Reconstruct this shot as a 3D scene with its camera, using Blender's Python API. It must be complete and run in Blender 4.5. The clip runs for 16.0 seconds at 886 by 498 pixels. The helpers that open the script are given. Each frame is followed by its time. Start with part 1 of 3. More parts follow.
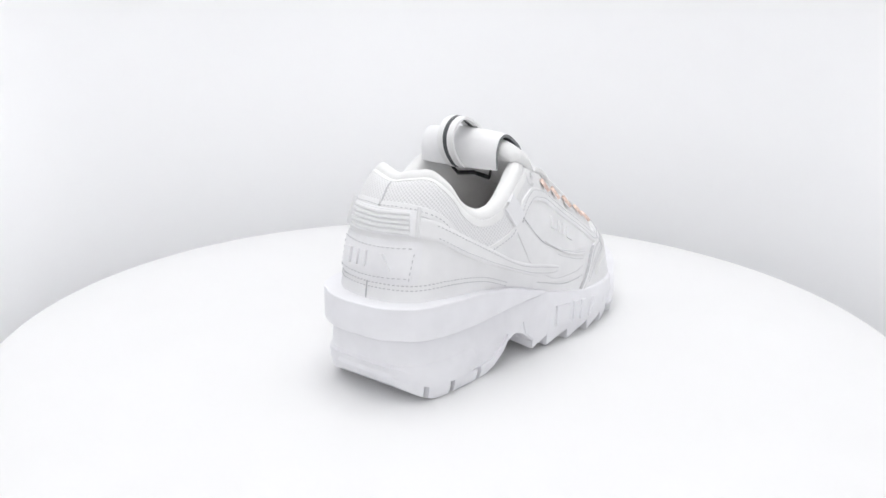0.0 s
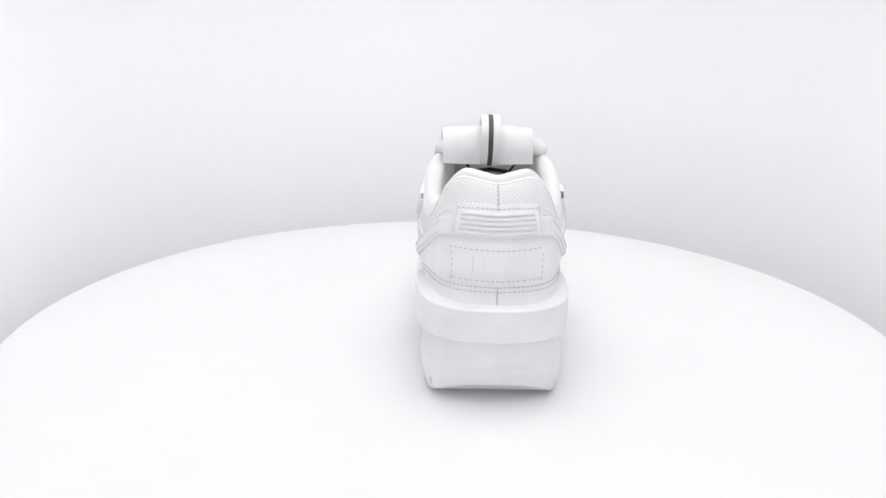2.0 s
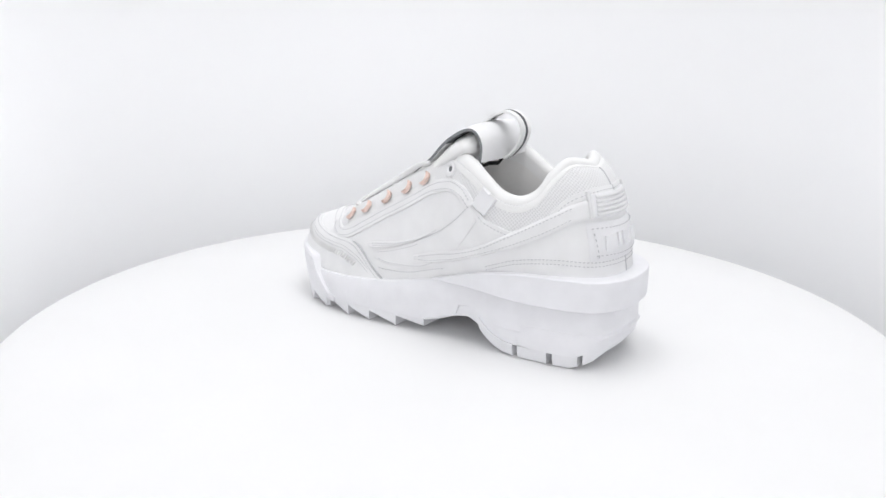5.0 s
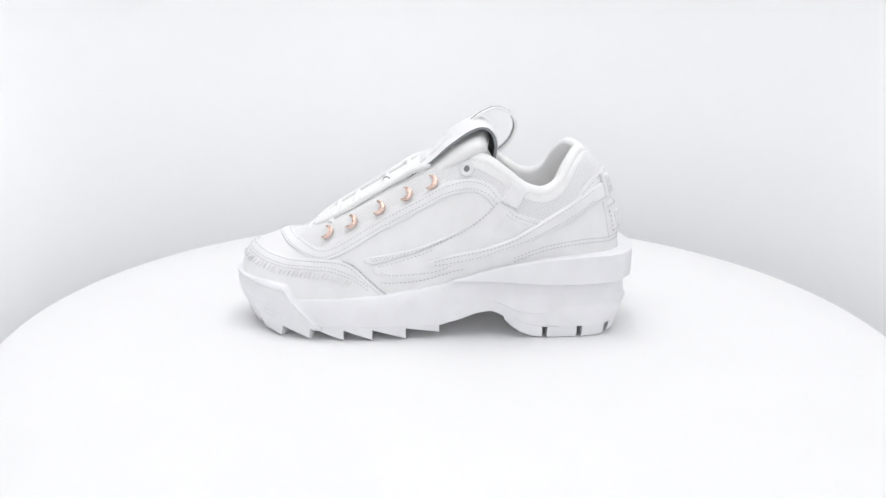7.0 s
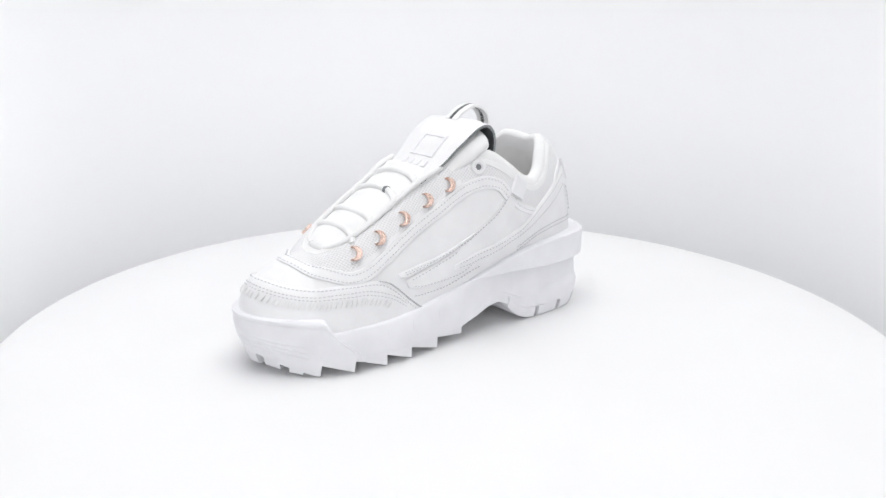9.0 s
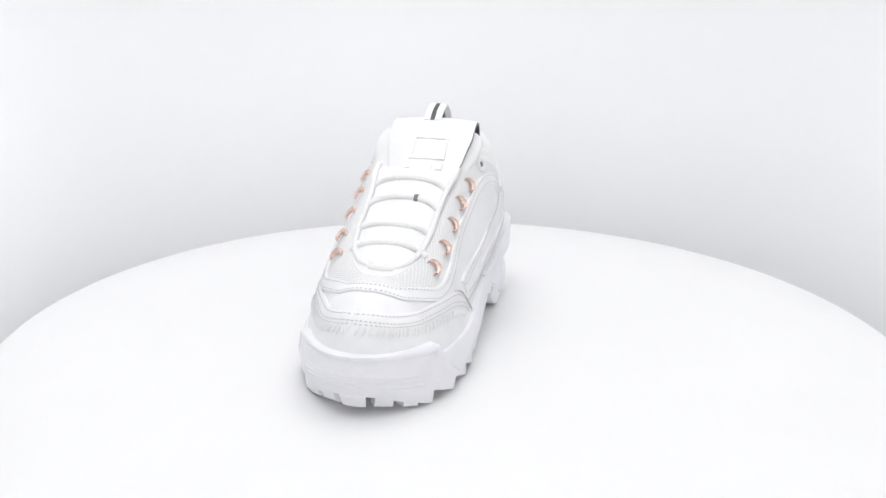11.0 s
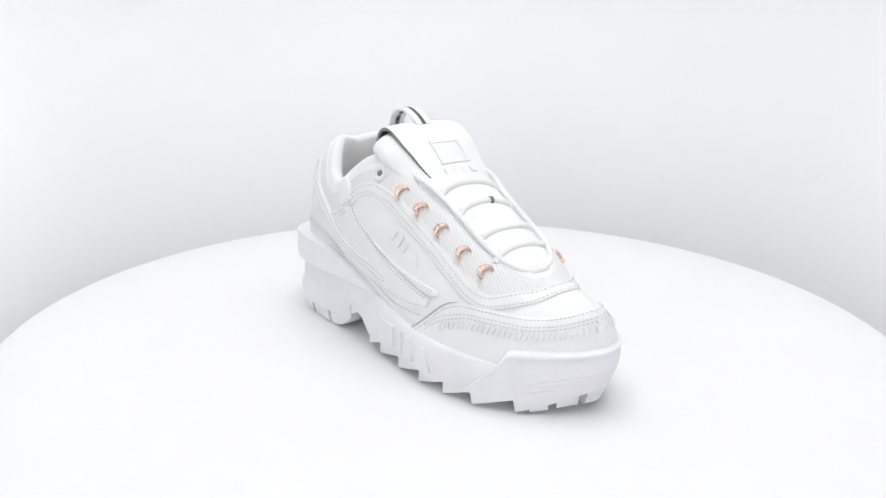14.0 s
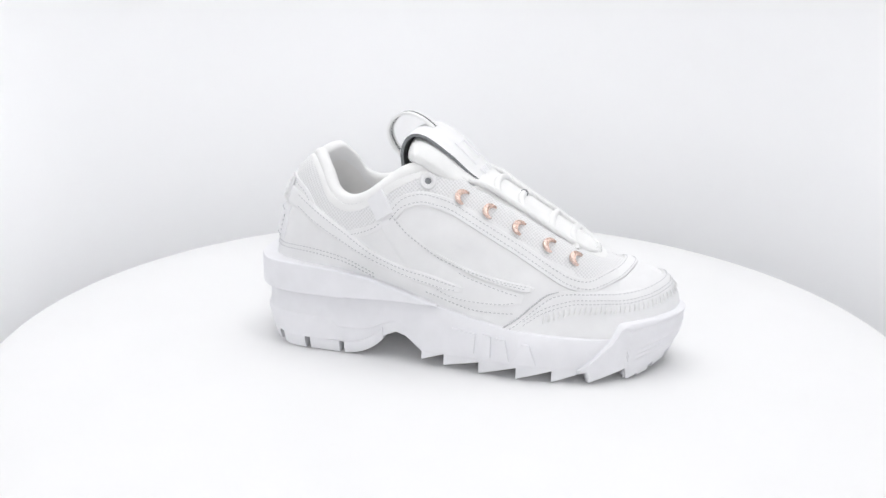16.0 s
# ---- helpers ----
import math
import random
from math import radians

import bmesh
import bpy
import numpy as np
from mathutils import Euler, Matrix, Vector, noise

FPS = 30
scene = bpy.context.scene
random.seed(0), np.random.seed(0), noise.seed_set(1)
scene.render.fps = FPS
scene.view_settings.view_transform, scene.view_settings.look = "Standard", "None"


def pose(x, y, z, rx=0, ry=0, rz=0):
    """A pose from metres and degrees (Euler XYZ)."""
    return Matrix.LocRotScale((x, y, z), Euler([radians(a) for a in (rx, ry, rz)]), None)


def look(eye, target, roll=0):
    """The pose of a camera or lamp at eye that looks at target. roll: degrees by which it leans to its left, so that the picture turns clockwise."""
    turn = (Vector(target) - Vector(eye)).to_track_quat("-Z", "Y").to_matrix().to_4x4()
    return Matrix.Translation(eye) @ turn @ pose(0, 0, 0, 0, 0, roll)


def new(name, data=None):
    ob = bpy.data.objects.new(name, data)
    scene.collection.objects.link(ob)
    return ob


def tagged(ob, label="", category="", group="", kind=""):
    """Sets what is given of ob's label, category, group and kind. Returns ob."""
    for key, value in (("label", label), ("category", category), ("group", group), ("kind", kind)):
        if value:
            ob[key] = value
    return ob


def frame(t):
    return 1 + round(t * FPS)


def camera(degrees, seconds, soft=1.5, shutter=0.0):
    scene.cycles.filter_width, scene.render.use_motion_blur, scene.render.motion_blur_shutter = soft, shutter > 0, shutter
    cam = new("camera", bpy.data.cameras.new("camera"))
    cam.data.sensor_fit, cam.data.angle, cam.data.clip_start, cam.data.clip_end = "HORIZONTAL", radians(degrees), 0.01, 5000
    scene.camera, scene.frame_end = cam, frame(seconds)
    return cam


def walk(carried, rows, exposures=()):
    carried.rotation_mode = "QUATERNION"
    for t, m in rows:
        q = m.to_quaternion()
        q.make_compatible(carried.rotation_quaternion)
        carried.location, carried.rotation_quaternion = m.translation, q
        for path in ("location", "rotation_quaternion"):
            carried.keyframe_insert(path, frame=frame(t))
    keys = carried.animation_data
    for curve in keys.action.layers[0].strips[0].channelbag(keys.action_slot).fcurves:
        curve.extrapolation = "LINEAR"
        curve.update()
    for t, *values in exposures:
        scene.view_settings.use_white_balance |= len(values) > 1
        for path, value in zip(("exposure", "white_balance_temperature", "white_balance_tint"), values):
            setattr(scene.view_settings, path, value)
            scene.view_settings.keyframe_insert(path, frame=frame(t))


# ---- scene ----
from mathutils.bvhtree import BVHTree

cam = camera(56.13, 16.0, soft=1.5)
EYE = Vector((0.0, -0.55, 0.2178))
AHEAD = Vector((-0.01483, 0.95990, -0.27996))
STILL = look(EYE, EYE + AHEAD, 0.81)
walk(cam, [(0.0, STILL), (16.0, STILL)])

# ---- light: a white photo booth with a soft panel above, and unseen fills added behind the camera and behind its translucent sheet ----
world = bpy.data.worlds.new("world")
scene.world = world
world.use_nodes = True
world.node_tree.nodes["Background"].inputs[0].default_value = (0.9, 0.95, 1.0, 1)
world.node_tree.nodes["Background"].inputs[1].default_value = 0.3


def soft_panel(name, eye, target, sx, sy, watts, color):
    lamp = bpy.data.lights.new(name, "AREA")
    lamp.shape, lamp.size, lamp.size_y, lamp.energy, lamp.color = "RECTANGLE", sx, sy, watts, color
    ob = new(name, lamp)
    ob.matrix_world = look(eye, target)
    return ob


soft_panel("ceiling_panel_light", (0.0, -0.1, 0.98), (0.0, -0.1, 0.0), 0.78, 0.9, 5.7, (1.0, 1.0, 1.0))
# added fill with no known source; lifts the backdrop and near faces
soft_panel("front_fill_light", (0.0, -0.9, 0.3), (0.0, 0.2, 0.15), 0.8, 0.5, 1.55, (1.0, 1.0, 1.0))
# unseen fills added behind the translucent sheet, which they make glow from about the height of the platter up
for angle in (-22, 10, 42, 74, 106, 138, 170, 202):
    c, d, r = math.cos(radians(angle)), math.sin(radians(angle)), 0.50 if 0 < angle < 180 else 0.53
    soft_panel("backdrop_fill_light", (r * c, r * d, 0.09), (0.0, 0.0, 0.09), 0.29, 0.37, (0.58 if c < -0.1 else 0.52) * (1.35 if abs(c) > 0.9 else 1.0), (1.0, 1.0, 1.0))
scene.view_settings.exposure = 0.02


# ---- materials ----
def material(name, color, rough=0.5, metal=0.0, spec=0.5, mottled=0.03, scale=60.0, bumps=(), sheen=0.0):
    """Principled surface with a slight mottling; bumps: (kind, scale, strength, depth in metres)."""
    m = bpy.data.materials.new(name)
    m.use_nodes = True
    nt = m.node_tree
    b = nt.nodes["Principled BSDF"]
    b.inputs["Roughness"].default_value, b.inputs["Metallic"].default_value = rough, metal
    b.inputs["Specular IOR Level"].default_value = spec
    b.inputs["Sheen Weight"].default_value = sheen
    co = nt.nodes.new("ShaderNodeTexCoord")
    n = nt.nodes.new("ShaderNodeTexNoise")
    n.inputs["Scale"].default_value, n.inputs["Detail"].default_value = scale, 5
    nt.links.new(co.outputs["Object"], n.inputs["Vector"])
    ramp = nt.nodes.new("ShaderNodeValToRGB")
    ramp.color_ramp.elements[0].position, ramp.color_ramp.elements[1].position = 0.3, 0.7
    ramp.color_ramp.elements[0].color = tuple(c * (1 - mottled) for c in color) + (1,)
    ramp.color_ramp.elements[1].color = tuple(min(1, c * (1 + mottled)) for c in color) + (1,)
    nt.links.new(n.outputs["Fac"], ramp.inputs[0])
    nt.links.new(ramp.outputs[0], b.inputs["Base Color"])
    rr = nt.nodes.new("ShaderNodeMapRange")
    rr.inputs[3].default_value, rr.inputs[4].default_value = rough - 0.06, rough + 0.06
    nt.links.new(n.outputs["Fac"], rr.inputs[0])
    nt.links.new(rr.outputs[0], b.inputs["Roughness"])
    last = None
    for kind, sc, strength, depth in bumps:
        if kind == "noise":
            t = nt.nodes.new("ShaderNodeTexNoise")
            t.inputs["Scale"].default_value, t.inputs["Detail"].default_value = sc, 3
            out = t.outputs["Fac"]
        elif kind == "cells":
            t = nt.nodes.new("ShaderNodeTexVoronoi")
            t.inputs["Scale"].default_value = sc
            out = t.outputs["Distance"]
        else:
            t = nt.nodes.new("ShaderNodeTexWave")
            t.bands_direction = kind
            t.inputs["Scale"].default_value = sc
            out = t.outputs["Fac"]
        nt.links.new(co.outputs["Object"], t.inputs["Vector"])
        bp = nt.nodes.new("ShaderNodeBump")
        bp.inputs["Strength"].default_value, bp.inputs["Distance"].default_value = strength, depth
        nt.links.new(out, bp.inputs["Height"])
        if last:
            nt.links.new(last.outputs[0], bp.inputs["Normal"])
        last = bp
    if last:
        nt.links.new(last.outputs[0], b.inputs["Normal"])
    return m


def mesh_cloth(name, color, pitch):
    """Open-knit cloth: small holes in a staggered net, deeper than the threads and darkened in colour for their shade.
    """
    m = material(name, color, 0.85, spec=0.2, sheen=0.15)
    nt = m.node_tree
    b = nt.nodes["Principled BSDF"]
    co = nt.nodes.new("ShaderNodeTexCoord")
    rot = nt.nodes.new("ShaderNodeMapping")
    rot.inputs["Rotation"].default_value = (0, 0, radians(45))
    nt.links.new(co.outputs["UV"], rot.inputs["Vector"])
    v = nt.nodes.new("ShaderNodeTexVoronoi")
    v.voronoi_dimensions = "2D"
    v.inputs["Scale"].default_value, v.inputs["Randomness"].default_value = 1 / pitch, 0.12
    nt.links.new(rot.outputs[0], v.inputs["Vector"])
    r = nt.nodes.new("ShaderNodeMapRange")
    r.inputs[1].default_value, r.inputs[2].default_value = 0.22, 0.5
    nt.links.new(v.outputs["Distance"], r.inputs[0])
    # hole shade goes into the base colour
    mix = nt.nodes.new("ShaderNodeMix")
    mix.data_type = "RGBA"
    mix.inputs[6].default_value = tuple(c * 0.88 for c in color) + (1,)
    mix.inputs[7].default_value = tuple(color) + (1,)
    nt.links.new(r.outputs[0], mix.inputs[0])
    nt.links.new(mix.outputs[2], b.inputs["Base Color"])
    bp = nt.nodes.new("ShaderNodeBump")
    bp.inputs["Strength"].default_value, bp.inputs["Distance"].default_value = 0.5, 0.0004
    nt.links.new(r.outputs[0], bp.inputs["Height"])
    nt.links.new(bp.outputs[0], b.inputs["Normal"])
    return m


LEATHER = material("white_leather", (0.84, 0.84, 0.85), 0.46, bumps=(("noise", 38, 0.16, 0.0016), ("noise", 900, 0.12, 0.0004), ("cells", 700, 0.1, 0.0003)))
GLOSSY = material("white_coated_leather", (0.83, 0.83, 0.85), 0.34, bumps=(("noise", 500, 0.06, 0.0003),))
NET = mesh_cloth("white_mesh_cloth", (0.84, 0.84, 0.85), 0.0017)
RUBBER = material("white_rubber", (0.83, 0.83, 0.86), 0.5, bumps=(("noise", 250, 0.05, 0.0005), ("noise", 1500, 0.08, 0.0002)))
RIBBED = material("white_ribbed_rubber", (0.78, 0.78, 0.79), 0.42, bumps=(("noise", 700, 0.06, 0.0003),))
LINING = material("off_white_lining", (0.84, 0.83, 0.82), 0.9, spec=0.2, sheen=0.2, bumps=(("cells", 1200, 0.3, 0.0003),))
COLLAR = material("white_collar_cloth", (0.85, 0.85, 0.85), 0.88, spec=0.2, sheen=0.2, bumps=(("cells", 1100, 0.3, 0.0003),))
CORD = material("white_cord", (0.84, 0.84, 0.84), 0.8, spec=0.2, bumps=(("DIAGONAL", 260, 0.4, 0.0004),))
# white thread, greyed to carry the shade of stitch holes and grooves
THREAD = material("shade_greyed_thread", (0.55, 0.55, 0.57), 0.7)
CUT = material("grey_cut_edge", (0.22, 0.23, 0.24), 0.8, mottled=0.25, scale=700)
# cut edge of the toe guard, its grey also standing for the shadow line
EDGING = material("shaded_cut_edge", (0.52, 0.52, 0.54), 0.8, mottled=0.15, scale=700)
GREY = material("dark_grey_edge", (0.075, 0.08, 0.085), 0.6, mottled=0.15, scale=400)
BLACK = material("black_print", (0.02, 0.02, 0.02), 0.6)
ROSE = material("rose_gold_metal", (0.81, 0.635, 0.565), 0.36, metal=1.0, mottled=0.25, scale=900, bumps=(("cells", 800, 0.9, 0.0005),))
CLEAR = material("milky_plastic", (0.82, 0.82, 0.82), 0.25)
TOP = material("white_acrylic", (0.845, 0.845, 0.85), 0.5, spec=0.25, mottled=0.008, scale=12, bumps=(("noise", 900, 0.03, 0.0002),))
PAPER = material("white_backdrop", (0.893, 0.896, 0.903), 0.9, spec=0.1, mottled=0.012, scale=3)

# the sheet lets light through, so that the added fills behind can brighten it
sheet_nodes = PAPER.node_tree
sheet_mix, sheet_thin = sheet_nodes.nodes.new("ShaderNodeMixShader"), sheet_nodes.nodes.new("ShaderNodeBsdfTranslucent")
sheet_thin.inputs["Color"].default_value = (0.9, 0.9, 0.91, 1)
sheet_mix.inputs[0].default_value = 0.4
sheet_nodes.links.new(sheet_nodes.nodes["Principled BSDF"].outputs[0], sheet_mix.inputs[1])
sheet_nodes.links.new(sheet_thin.outputs[0], sheet_mix.inputs[2])
sheet_nodes.links.new(sheet_mix.outputs[0], sheet_nodes.nodes["Material Output"].inputs[0])
WALL = material("white_wall_board", (0.86, 0.86, 0.87), 0.85, spec=0.1, mottled=0.012, scale=3)
# grey chosen to cut the bounce onto the backdrop below the platter
FLOOR = material("grey_floor", (0.5, 0.51, 0.53), 0.8, mottled=0.05, scale=8)

# ---- building helpers: the shoe is drafted in units of U metres ----
U = 0.000873


def finish(bm, sharp=38):
    bmesh.ops.remove_doubles(bm, verts=bm.verts, dist=0.00002)
    bmesh.ops.recalc_face_normals(bm, faces=bm.faces)
    for f in bm.faces:
        f.smooth = True
    for e in bm.edges:
        if e.calc_face_angle(0.0) > radians(sharp):
            e.smooth = False


def part(name, bm, mat, parent=None, label="", sharp=38):
    finish(bm, sharp)
    me = bpy.data.meshes.new(name)
    bm.to_mesh(me)
    bm.free()
    for m in mat if isinstance(mat, (list, tuple)) else [mat]:
        me.materials.append(m)
    ob = new(name, me)
    ob.parent = parent
    if label:
        tagged(ob, label)
    return ob


def grid(bm, rows, wrap=False, close=False, mat=None, uv=None):
    """Quads over rows of points (drafting units). wrap joins each row's ends, close joins last row to first."""
    vs = [[bm.verts.new(Vector(p) * U) for p in r] for r in rows]
    n, m = len(rows), len(rows[0])
    for i in range(n if close else n - 1):
        for j in range(m if wrap else m - 1):
            q = [vs[i][j], vs[(i + 1) % n][j], vs[(i + 1) % n][(j + 1) % m], vs[i][(j + 1) % m]]
            f = bm.faces.new(q)
            if mat:
                f.material_index = mat(i, j)
            if uv:
                for l, (a, b) in zip(f.loops, ((i, j), (i + 1, j), (i + 1, j + 1), (i, j + 1))):
                    l[uv[0]].uv = uv[1](a, b)
    return vs


def spline(points, n):
    """n points evenly along a Catmull-Rom curve through the given points."""
    P = [np.array(p, float) for p in points]
    P = [2 * P[0] - P[1]] + P + [2 * P[-1] - P[-2]]
    out = []
    for i in range(1, len(P) - 2):
        a, b, c, d = P[i - 1:i + 3]
        for t in np.linspace(0, 1, 24, endpoint=False):
            out.append(0.5 * (2 * b + (c - a) * t + (2 * a - 5 * b + 4 * c - d) * t * t + (3 * b - a - 3 * c + d) * t ** 3))
    out.append(P[-2])
    out = np.array(out)
    s = np.concatenate([[0], np.cumsum(np.linalg.norm(np.diff(out, axis=0), axis=1))])
    q = np.linspace(0, s[-1], n)
    return np.stack([np.interp(q, s, out[:, k]) for k in range(out.shape[1])], 1)


def tube(bm, pts, radius, sides=8, flat=1.0, cap=True):
    """A cord of round section along points (drafting units)."""
    pts = [Vector(p) for p in pts]
    rows = []
    for i, p in enumerate(pts):
        t = (pts[min(i + 1, len(pts) - 1)] - pts[max(i - 1, 0)]).normalized()
        a = t.cross(Vector((0, 0, 1)))
        a = a.normalized() if a.length > 1e-4 else Vector((1, 0, 0))
        b = t.cross(a)
        r = radius(i / (len(pts) - 1)) if callable(radius) else radius
        rows.append([p + a * r * math.cos(k * math.tau / sides) + b * r * flat * math.sin(k * math.tau / sides) for k in range(sides)])
    vs = grid(bm, rows, wrap=True)
    if cap:
        bm.faces.new(vs[0])
        bm.faces.new(vs[-1])


# ---- the booth ----
def booth():
    # curved sheet that wraps round the turntable and runs forward past the camera on both sides
    bm = bmesh.new()
    R = 0.43
    plan = [(-R, -0.95), (-R, -0.45)] + [(-R * math.cos(a), R * math.sin(a)) for a in np.linspace(-0.15, math.pi + 0.15, 73)] + [(R, -0.45), (R, -0.95)]
    plan = [(x if abs(y) < 0.94 else math.copysign(0.62, x), y) for x, y in plan]
    heights = [-0.257, -0.1, 0.0, 0.25, 0.6, 1.0]
    for off in (0.0, 0.006):
        rows = [[bm.verts.new((x * (1 + off / R), y * (1 + off / R) if y > -0.9 else y, z)) for x, y in plan] for z in heights]
        for k in range(len(heights) - 1):
            for j in range(len(plan) - 1):
                bm.faces.new((rows[k][j], rows[k][j + 1], rows[k + 1][j + 1], rows[k + 1][j]))
    tagged(part("backdrop", bm, PAPER, sharp=60), "smooth white paper backdrop curved round the turntable", "backdrop", kind="structure")

    def slab(name, lo, hi, label, mat=WALL):
        bm = bmesh.new()
        bmesh.ops.create_cube(bm, size=1)
        for v in bm.verts:
            v.co = [lo[k] if v.co[k] < 0 else hi[k] for k in range(3)]
        tagged(part(name, bm, mat), label, "wall", kind="structure")
    slab("wall_west", (-0.98, -0.97, -0.29), (-0.952, 0.8, 1.03), "plain white side wall of the photo booth")
    slab("wall_east", (0.952, -0.97, -0.29), (0.98, 0.8, 1.03), "plain white side wall of the photo booth")
    slab("wall_north", (-0.95, 0.772, -0.258), (0.95, 0.8, 1.002), "plain white rear wall of the photo booth")
    slab("wall_south", (-0.95, -0.98, -0.29), (0.95, -0.955, 1.03), "plain white front wall of the photo booth")
    # unseen floor, added grey so the backdrop's foot stays darker
    slab("floor", (-0.95, -0.95, -0.29), (0.95, 0.8, -0.26), "unseen plain grey floor, added to dim the lower backdrop", FLOOR)
    slab("ceiling", (-0.95, -0.95, 1.003), (0.95, 0.8, 1.03), "plain white ceiling of the photo booth")


def turntable():
    base = tagged(new("turntable"), "round white acrylic turntable, turning slowly on a low pedestal", "turntable")
    bm = bmesh.new()
    R = 0.3048
    prof = [(0.0, 0.0), (R - 0.05, 0.0), (R - 0.0035, 0.0), (R - 0.001, -0.001), (R, -0.0035), (R, -0.013), (R - 0.002, -0.015), (0.05, -0.015), (0.0, -0.015)]
    n = 192
    rows = [[(r * math.cos(a) / U, r * math.sin(a) / U, z / U) for r, z in prof] for a in np.linspace(0, math.tau, n, endpoint=False)]
    grid(bm, rows, close=True)
    part("platter", bm, TOP, base)
    bm = bmesh.new()
    prof = [(0.0, -0.0155), (0.12, -0.0155), (0.125, -0.02), (0.13, -0.25), (0.16, -0.2595), (0.0, -0.2595)]
    rows = [[(r * math.cos(a) / U, r * math.sin(a) / U, z / U) for r, z in prof] for a in np.linspace(0, math.tau, 64, endpoint=False)]
    grid(bm, rows, close=True)
    part("pedestal", bm, TOP, base)
    return base


# ---- the shoe: sole ----
PLAN_B = [(0, -140), (14, -139), (26, -135), (38, -125), (44, -110), (47, -88), (49, -60), (51.5, -30), (56, 0), (60, 30), (63.5, 60), (63, 87), (57, 111), (46, 132), (33, 151), (18, 166), (6, 172), (-3, 173)]
PLAN_A = [(0, -140), (-14, -139), (-26, -135), (-39, -125), (-45, -110), (-48, -88), (-49.5, -60), (-49, -30), (-50, 0), (-53, 30), (-56, 60), (-57, 85), (-53, 108), (-46, 130), (-34, 150), (-22, 163.5), (-11, 170.5), (-3, 173)]
EDGE = {"A": spline(PLAN_A, 700), "B": spline(PLAN_B, 700)}
LOOP = {s_: np.vstack([EDGE[o_][1:9][::-1], EDGE[s_], EDGE[o_][-9:-1][::-1]]) for s_, o_ in ("AB", "BA")}


def edge(side, y, off=0.0):
    """A point of the sole's outline at length y, moved outward by off."""
    e = EDGE[side]
    y = min(max(y, e[0, 1]), e[-1, 1])
    i = int(np.clip(np.searchsorted(e[:, 1], y), 0, len(e) - 1)) + 8
    x = np.interp(y, e[:, 1], e[:, 0])
    t = LOOP[side][i + 6] - LOOP[side][i - 6]
    t /= np.linalg.norm(t)
    nrm = np.array((t[1], -t[0])) if side == "B" else np.array((-t[1], t[0]))
    return np.array((x, y)) + nrm * off


def stations(y0, y1, step=3.0, extra=()):
    ys = list(np.arange(y0, y1, step)) + [y1] + list(extra)
    if y0 < -139:
        ys += list(-140 + 12 * (1 - np.cos(np.linspace(0, math.pi / 2, 14))))
    if y1 > 172:
        ys += list(173 - 14 * (1 - np.cos(np.linspace(0, math.pi / 2, 14))))
    return sorted(ys)


def rim_loft(bm, ys, profile, a="A", b="B"):
    """Closed loft along the shoe: profile(side, y) gives (outward offset, z) from the bottom to the top."""
    rows = []
    for y in ys:
        ring = []
        for side in (a, b):
            line = [(*edge(side, y, o), z) for o, z in profile(side, y)]
            ring += line if side == a else line[::-1]
        rows.append(ring)
    vs = grid(bm, rows, wrap=True)
    for r in (vs[0], vs[-1]):
        bm.faces.new(r)


LIFT = 1.4  # the upper stands this much higher; treads reach down to the platter
TEETH = {"A": [135, 112, 87, 64.5, 38.5, 12.5], "B": [136, 111, 87, 62, 35, 9, -8]}
TOOTH_LOW = {"A": [0, 0, 0, 0, 0.5, 5], "B": [0, 0, 0, 0, 0, 2, 4]}


def sole_bottom(y, side="B"):
    """Height of the underside: heel, arch, saw teeth, toe spring."""
    teeth, lows = TEETH[side], TOOTH_LOW[side]
    if y < teeth[-1]:
        front = ([-28, -16, -5, 12], [20.5, 18.5, 14, 9]) if side == "A" else ([-28, -20, -13, -8], [20.5, 18, 12.5, 8.5])
        return float(np.interp(y, [-140, -130, -116, -58, -52, -47, -42, -36] + front[0], [17, 13, 7, 7, 7.6, 9.5, 13, 16.8] + front[1]))
    if y >= teeth[0]:
        return float(np.interp(y, [135, 138, 145, 154, 162, 168, 173], [-LIFT, -1.0, 1.8, 4.8, 8.0, 10.5, 12.5]))
    k = next(k for k in range(len(teeth)) if y >= teeth[k])
    up = teeth[k - 1]
    s = (y - teeth[k]) / (up - teeth[k])
    return lows[k] - LIFT + (8.2 + lows[k - 1] - lows[k]) * s


def foxing_top(y):
    return float(np.interp(y, [-140, -60, -26, -3, 24, 49, 85, 110, 126, 150, 173], [46, 47, 49, 47, 41, 36, 33, 31, 30, 33, 36]))


